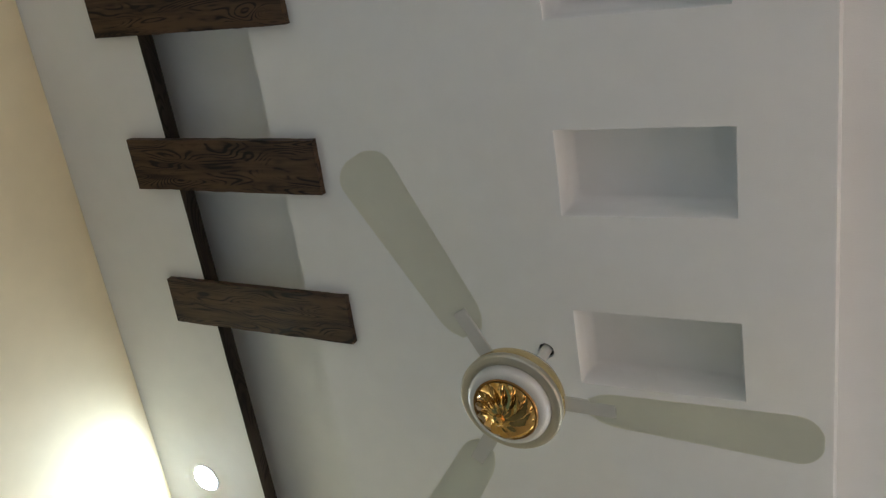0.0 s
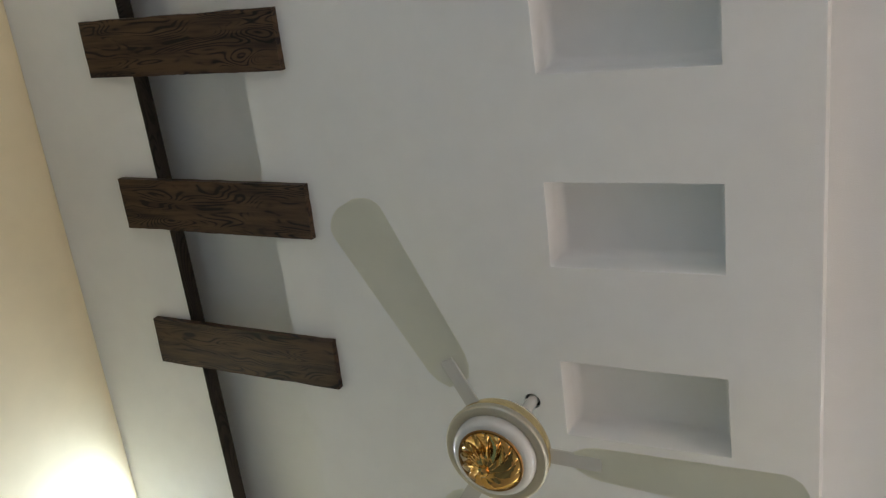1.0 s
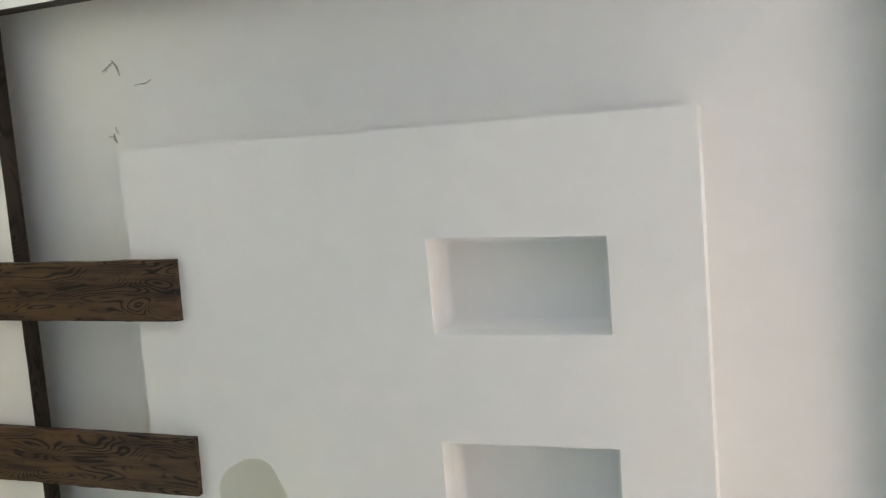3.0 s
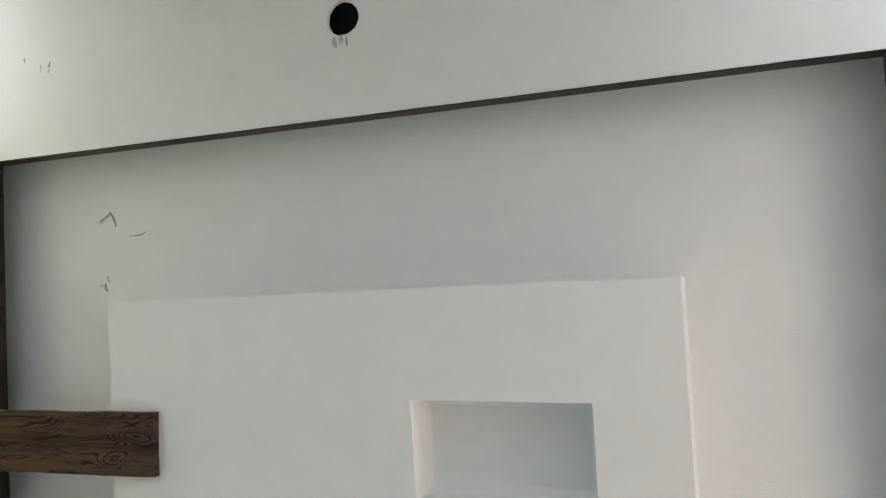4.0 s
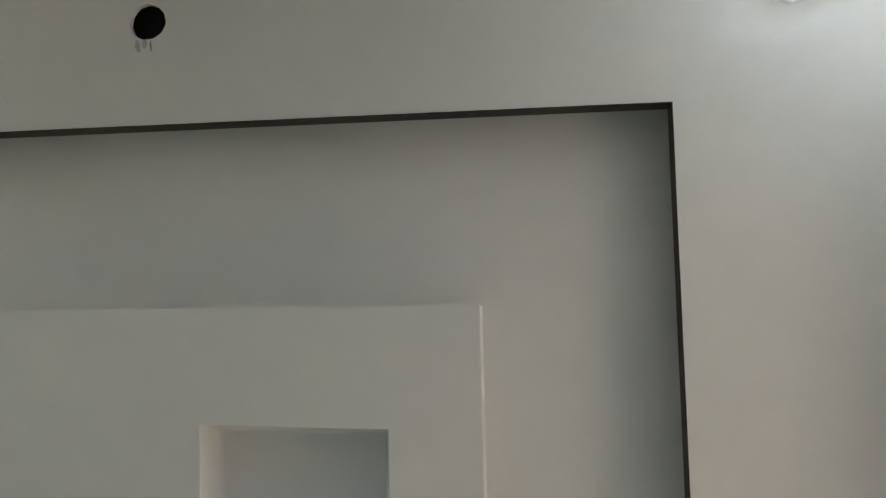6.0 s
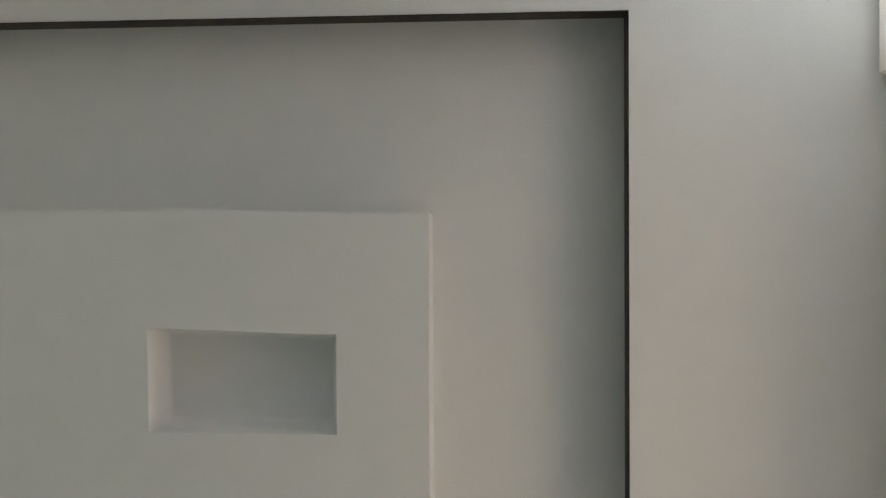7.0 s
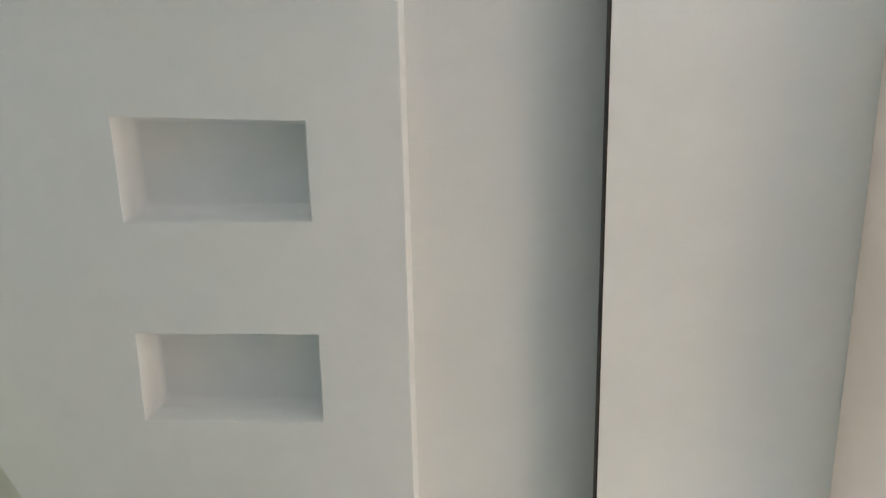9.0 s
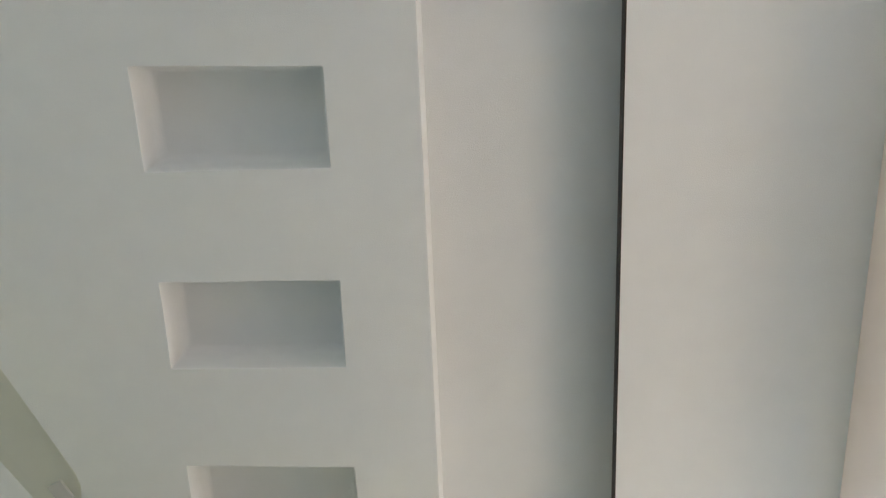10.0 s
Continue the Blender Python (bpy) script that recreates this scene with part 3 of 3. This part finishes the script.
def ceiling_fan(at):
    f = thing("ceiling_fan", (at[0], at[1], CEIL), "ivory ceiling fan with gold bands and a swirled brass cap", "ceiling fan")
    f.scale = (0.972, 0.972, 1)
    part("down_rod", lathe(bmesh.new(), [(0, 0.06), (0.014, 0.06), (0.014, -0.11), (0, -0.11)], 24), M_FANWHITE, f, "white rod", True)
    part("coupling", lathe(bmesh.new(), [(0.014, -0.075), (0.024, -0.08), (0.030, -0.10), (0.034, -0.135), (0, -0.135)], 32), M_FANWHITE, f, "", True)
    part("motor_housing", lathe(bmesh.new(), [(0, -0.138), (0.05, -0.140), (0.080, -0.149), (0.100, -0.164), (0.109, -0.180), (0.1135, -0.1895), (0.100, -0.1905), (0, -0.1905)], 72), M_FANWHITE, f, "ivory enamelled motor housing", True)
    part("gold_band", lathe(bmesh.new(), [(0.112, -0.189), (0.1165, -0.1895), (0.1195, -0.197), (0.1205, -0.207), (0.1205, -0.2165), (0.1185, -0.2195), (0.110, -0.220)], 72), M_GOLD, f, "gold band", True)
    part("outer_ring", lathe(bmesh.new(), [(0.110, -0.218), (0.121, -0.2185), (0.123, -0.224), (0.1225, -0.232), (0.119, -0.236), (0.112, -0.2375), (0.104, -0.2365), (0.098, -0.234), (0.096, -0.228)], 72), M_CHAMPAGNE, f, "pale champagne metal ring", True)
    part("bottom_ring", lathe(bmesh.new(), [(0.0985, -0.228), (0.0985, -0.239), (0.097, -0.248), (0.092, -0.2555), (0.085, -0.2595), (0.0775, -0.260), (0.0765, -0.24)], 72), M_FANWHITE, f, "glossy ivory ring", True)
    part("cap_rim", lathe(bmesh.new(), [(0.0765, -0.255), (0.0780, -0.2615), (0.0760, -0.2645), (0.072, -0.264), (0.071, -0.255)], 72), M_COPPER, f, "dark brass rim", True)
    bm = bmesh.new()
    n, rings = 180, 16
    grid = []
    for k in range(rings + 1):
        r = 0.072 * (1 - k / rings) + 0.010 * k / rings
        row = []
        for i in range(n):
            a = 2 * math.pi * i / n
            u = (a * 14 / (2 * math.pi) + 1.5 * (r / 0.072) ** 1.3) % 1.0
            s = u if u < 0.84 else (1 - u) / 0.16 * 0.84
            amp = 0.0125 * math.sin(math.pi * min(1, max(0, (0.074 - r) / 0.05)) ** 0.7) + 0.001
            z = -0.262 - 0.036 * (1 - (r / 0.072) ** 1.6) - amp * s
            row.append(bm.verts.new((r * math.cos(a), r * math.sin(a), z)))
        grid.append(row)
    for a, b in zip(grid, grid[1:]):
        for i in range(n):
            j = (i + 1) % n
            bm.faces.new((a[i], a[j], b[j], b[i]))
    bm.faces.new(grid[-1])
    bmesh.ops.recalc_face_normals(bm, faces=bm.faces)
    cap = part("cap", bm, M_BRASS, f, "swirled polished brass cap")
    part("knob", lathe(bmesh.new(), [(0.010, -0.294), (0.014, -0.299), (0.0125, -0.307), (0.007, -0.312), (0, -0.313)], 8), M_BRASS, cap, "brass knob")
    for k in range(3):
        a = radians(-118 + 120 * k)
        turn = Matrix.Rotation(a, 4, "Z")
        # blade: a long rounded board, pitched, with a little droop
        bm = bmesh.new()
        nl, nw = 28, 6
        rows = []
        for i in range(nl + 1):
            s = math.sin(math.pi / 2 * i / nl)
            r = 0.175 + 0.475 * s
            half = (0.046 + 0.022 * s) * min(1, 0.55 + 6 * s) * math.sqrt(1 - 0.92 * max(0, (s - 0.89) / 0.11) ** 2)
            rows.append([bm.verts.new((r, half * (2 * j / nw - 1), -0.205 + half * (2 * j / nw - 1) * 0.2 - 0.004 * s + 0.006 * (1 - (2 * j / nw - 1) ** 2) * 0.5)) for j in range(nw + 1)])
        for p, q in zip(rows, rows[1:]):
            for j in range(nw):
                bm.faces.new((p[j], p[j + 1], q[j + 1], q[j]))
        bmesh.ops.solidify(bm, geom=list(bm.faces), thickness=0.004)
        bmesh.ops.recalc_face_normals(bm, faces=bm.faces)
        bm.transform(turn)
        blade = part("blade", bm, M_BLADE, f, "beige enamelled blade", True)
        bm = bmesh.new()
        box(bm, (0.108, -0.019, -0.206), (0.235, 0.019, -0.2015), 0.0015)
        bm.transform(turn)
        arm = part("blade_arm", bm, M_FANWHITE, blade, "ivory metal arm")
    return f


ceiling_fan(FAN)

# steel hook in the ceiling hole that carries the fan
bm = bmesh.new()
steps, sides = 24, 10
prev = None
for i in range(steps + 1):
    a = math.pi * (0.0 + i / steps)
    c = Vector((0.020 * math.cos(a), 0.0, 0.030 * math.sin(a)))
    out = Vector((math.cos(a), 0, math.sin(a)))
    ring = [bm.verts.new(c + 0.004 * (out * math.cos(2 * math.pi * k / sides) + Vector((0, 1, 0)) * math.sin(2 * math.pi * k / sides))) for k in range(sides)]
    if prev:
        for k in range(sides):
            bm.faces.new((prev[k], prev[(k + 1) % sides], ring[(k + 1) % sides], ring[k]))
    prev = ring
bmesh.ops.recalc_face_normals(bm, faces=bm.faces)
hook = solid("ceiling_hook", bm, M_STEEL, "dark steel fan hook inside a round ceiling hole", "hook", smooth=True)
hook.location = (HOOK[0], HOOK[1], CEIL + 0.002)
hook.rotation_euler = (0, 0, radians(20))

# green pipe stub
pipe = thing("pipe_stub", (-0.691, Y_WALL_N, 2.622), "green painted pipe stub with a pale cemented end in the boards", "pipe")
bm = lathe(bmesh.new(), [(0, -0.02), (0.019, -0.02), (0.0193, 0.05), (0.0184, 0.110), (0.0190, 0.116)], 32)
bm.transform(Matrix.Rotation(radians(-90), 4, "X"))
part("pipe", bm, M_GREEN, pipe, "", True)
bm = lathe(bmesh.new(), [(0.0190, 0.115), (0.0194, 0.118), (0.0192, 0.121), (0.0185, 0.123)], 32)
bm.transform(Matrix.Rotation(radians(-90), 4, "X"))
part("collar", bm, M_PALE, pipe, "pale cement ring", True)
bm = lathe(bmesh.new(), [(0.0184, 0.121), (0.0182, 0.135), (0.0160, 0.142), (0.009, 0.146), (0, 0.147)], 32)
bm.transform(Matrix.Rotation(radians(-90), 4, "X"))
part("end_cap", bm, M_GREEN, pipe, "", True)

# chip of filler where the boards meet the ceiling
bm = bmesh.new()
lo = [(-0.029, 0, 0), (0.029, 0, 0), (-0.009, 0.030, 0), (-0.026, 0.012, 0), (0.012, 0.021, 0)]
order = [0, 3, 2, 4, 1]
a = [bm.verts.new((lo[i][0], lo[i][1], 0)) for i in order]
b = [bm.verts.new((lo[i][0] * 0.9, lo[i][1] * 0.85, -0.009)) for i in order]
bm.faces.new(a)
bm.faces.new(b)
for k in range(5):
    bm.faces.new((a[k], a[(k + 1) % 5], b[(k + 1) % 5], b[k]))
bmesh.ops.recalc_face_normals(bm, faces=bm.faces)
bmesh.ops.bevel(bm, geom=list(bm.edges), offset=0.0015, segments=2, affect="EDGES")
chip = solid("filler_chip", bm, M_TAN, "small tan lump of filler stuck where boards meet ceiling", "filler")
chip.location = (-0.157, Y_WALL_N + 0.001, CEIL - 0.0005)


def smudge(points, width, z, mat=M_SMUDGE):
    """A scuff on the plaster: a thin tapered stroke along a few points."""
    bm = bmesh.new()
    n = len(points)
    left, right = [], []
    for i, p in enumerate(points):
        a, b = Vector(points[max(0, i - 1)]), Vector(points[min(n - 1, i + 1)])
        d = (b - a).normalized()
        w = width * (0.25 + 0.75 * math.sin(math.pi * (i + 0.5) / n))
        left.append((p[0] - d.y * w / 2, p[1] + d.x * w / 2))
        right.append((p[0] + d.y * w / 2, p[1] - d.x * w / 2))
    loop = left + right[::-1]
    lowv = [bm.verts.new((x, y, -0.0006)) for x, y in loop]
    topv = [bm.verts.new((x, y, 0.0006)) for x, y in loop]
    for i in range(n - 1):
        j = 2 * n - 1 - i
        bm.faces.new((lowv[i], lowv[i + 1], lowv[j - 1], lowv[j]))
        bm.faces.new((topv[j], topv[j - 1], topv[i + 1], topv[i]))
    for i in range(2 * n):
        bm.faces.new((lowv[i], topv[i], topv[(i + 1) % (2 * n)], lowv[(i + 1) % (2 * n)]))
    bmesh.ops.recalc_face_normals(bm, faces=bm.faces)
    ob = part("scuff", bm, mat, ceiling, "grey scuff on the plaster")
    ob.location = (0, 0, CEIL + z)


def stroke(points, bow=0.0):
    """Points along a slightly uneven line from one end to the other."""
    (x0, y0), (x1, y1) = points
    out = []
    for i in range(9):
        u = i / 8
        k = bow * math.sin(math.pi * u) + 0.0012 * noise.noise((x0 * 40 + u * 5, y0 * 40, 0.7))
        length = math.hypot(x1 - x0, y1 - y0)
        out.append((x0 + (x1 - x0) * u - (y1 - y0) / length * k, y0 + (y1 - y0) * u + (x1 - x0) / length * k))
    return out


for ends, bow, w, mat in ((((-0.8591, -0.4436), (-0.8227, -0.4658)), 0.002, 0.0045, M_SMUDGE), (((-0.8268, -0.4689), (-0.8076, -0.4285)), -0.003, 0.0058, M_SMUDGE),
                          (((-0.8571, -0.4386), (-0.8268, -0.4588)), 0.001, 0.0035, M_FAINT), (((-0.7561, -0.4032), (-0.7177, -0.4103)), 0.004, 0.0030, M_SMUDGE),
                          (((-0.7702, -0.4012), (-0.7520, -0.4032)), 0.0, 0.0040, M_FAINT), (((-0.8429, -0.2911), (-0.8369, -0.2669)), 0.003, 0.0062, M_SMUDGE),
                          (((-0.8369, -0.3073), (-0.8298, -0.2891)), 0.002, 0.0060, M_FAINT), (((-0.8611, -0.2850), (-0.8450, -0.2820)), 0.0, 0.0050, M_FAINT)):
    smudge(stroke(ends, bow), w, RISE - 0.0006, mat)
for ends, bow, w, mat in ((((-0.980, -0.854), (-0.980, -0.843)), 0.0, 0.0025, M_SMUDGE), (((-0.929, -0.832), (-0.929, -0.812)), 0.001, 0.0020, M_FAINT),
                          (((-0.901, -0.834), (-0.904, -0.818)), 0.001, 0.0028, M_SMUDGE), (((-0.905, -0.816), (-0.908, -0.806)), 0.0, 0.0025, M_FAINT),
                          (((-0.137, -0.784), (-0.133, -0.758)), 0.001, 0.0110, M_FAINT), (((-0.123, -0.784), (-0.122, -0.766)), 0.0, 0.0090, M_FAINT),
                          (((-0.119, -0.785), (-0.118, -0.771)), 0.0, 0.0025, M_SMUDGE), (((-0.108, -0.781), (-0.107, -0.759)), 0.001, 0.0038, M_SMUDGE),
                          (((-0.136, -0.776), (-0.135, -0.760)), 0.0, 0.0030, M_SMUDGE)):
    smudge(stroke(ends, bow), w, -0.0004, mat)


# uneven plaster bead along the top of the boards
bm = bmesh.new()
prev = None
for i in range(141):
    x = X_WALL_L + 0.02 + (1.38 - X_WALL_L - 0.04) * i / 140
    r = 0.0012 + 0.0014 * max(0, noise.noise((x * 7, 0.3, 2.0))) + 0.0012 * noise.noise((x * 31, 4.3, 2.0))
    ring = [bm.verts.new((x, Y_WALL_N - 0.001 + r * 1.3 * math.sin(a) * (a > 0), CEIL - r * math.cos(a) * 1.0 * (a < 1.5))) for a in (0.0, 0.4, 0.8, 1.2, 1.6)]
    if prev:
        for k in range(4):
            bm.faces.new((prev[k], prev[k + 1], ring[k + 1], ring[k]))
        bm.faces.new((prev[4], prev[0], ring[0], ring[4]))
    prev = ring
bmesh.ops.recalc_face_normals(bm, faces=bm.faces)
solid("plaster_bead", bm, M_WALL_PEACH, "uneven white plaster bead where the boards meet the ceiling", "trim", "structure", smooth=True)

rng = random.Random(5)
for k in range(11):
    bm = bmesh.new()
    bmesh.ops.create_icosphere(bm, subdivisions=1, radius=0.0018 + 0.0024 * rng.random())
    for v in bm.verts:
        v.co *= 0.7 + 0.6 * rng.random()
        v.co.x *= 1.8
    ob = part("crumb", bm, M_SMUDGE_DARK, north, "dark crumb of dirt")
    ob.location = (-0.905 + 0.085 * rng.random(), Y_WALL_N + 0.003, CEIL - 0.006 - 0.008 * rng.random())

# ---- boards of the north wall ----
def boards(parent):
    edges = [-1.53, -1.20, -0.846, -0.604, -0.247, -0.110, -0.031, 0.028, 0.115, 0.170, 0.272, 0.36, 0.45, 0.53, 0.62, 0.70, 0.79, 0.87, 0.96, 1.04, 1.13, 1.21, 1.30, 1.384]
    for a, b in zip(edges, edges[1:]):
        w = b - a - (0.003 if a > -0.3 else 0.001)
        bm = box(bmesh.new(), (-w / 2, 0, 2.56), (w / 2, 0.016, CEIL - 0.004), 0.0015 if a > -0.3 else 0.0004, 1)
        ob = part("board", bm, M_BOARD, parent)
        ob.location = ((a + b) / 2, Y_WALL_N - 0.0161, 0)


boards(north)
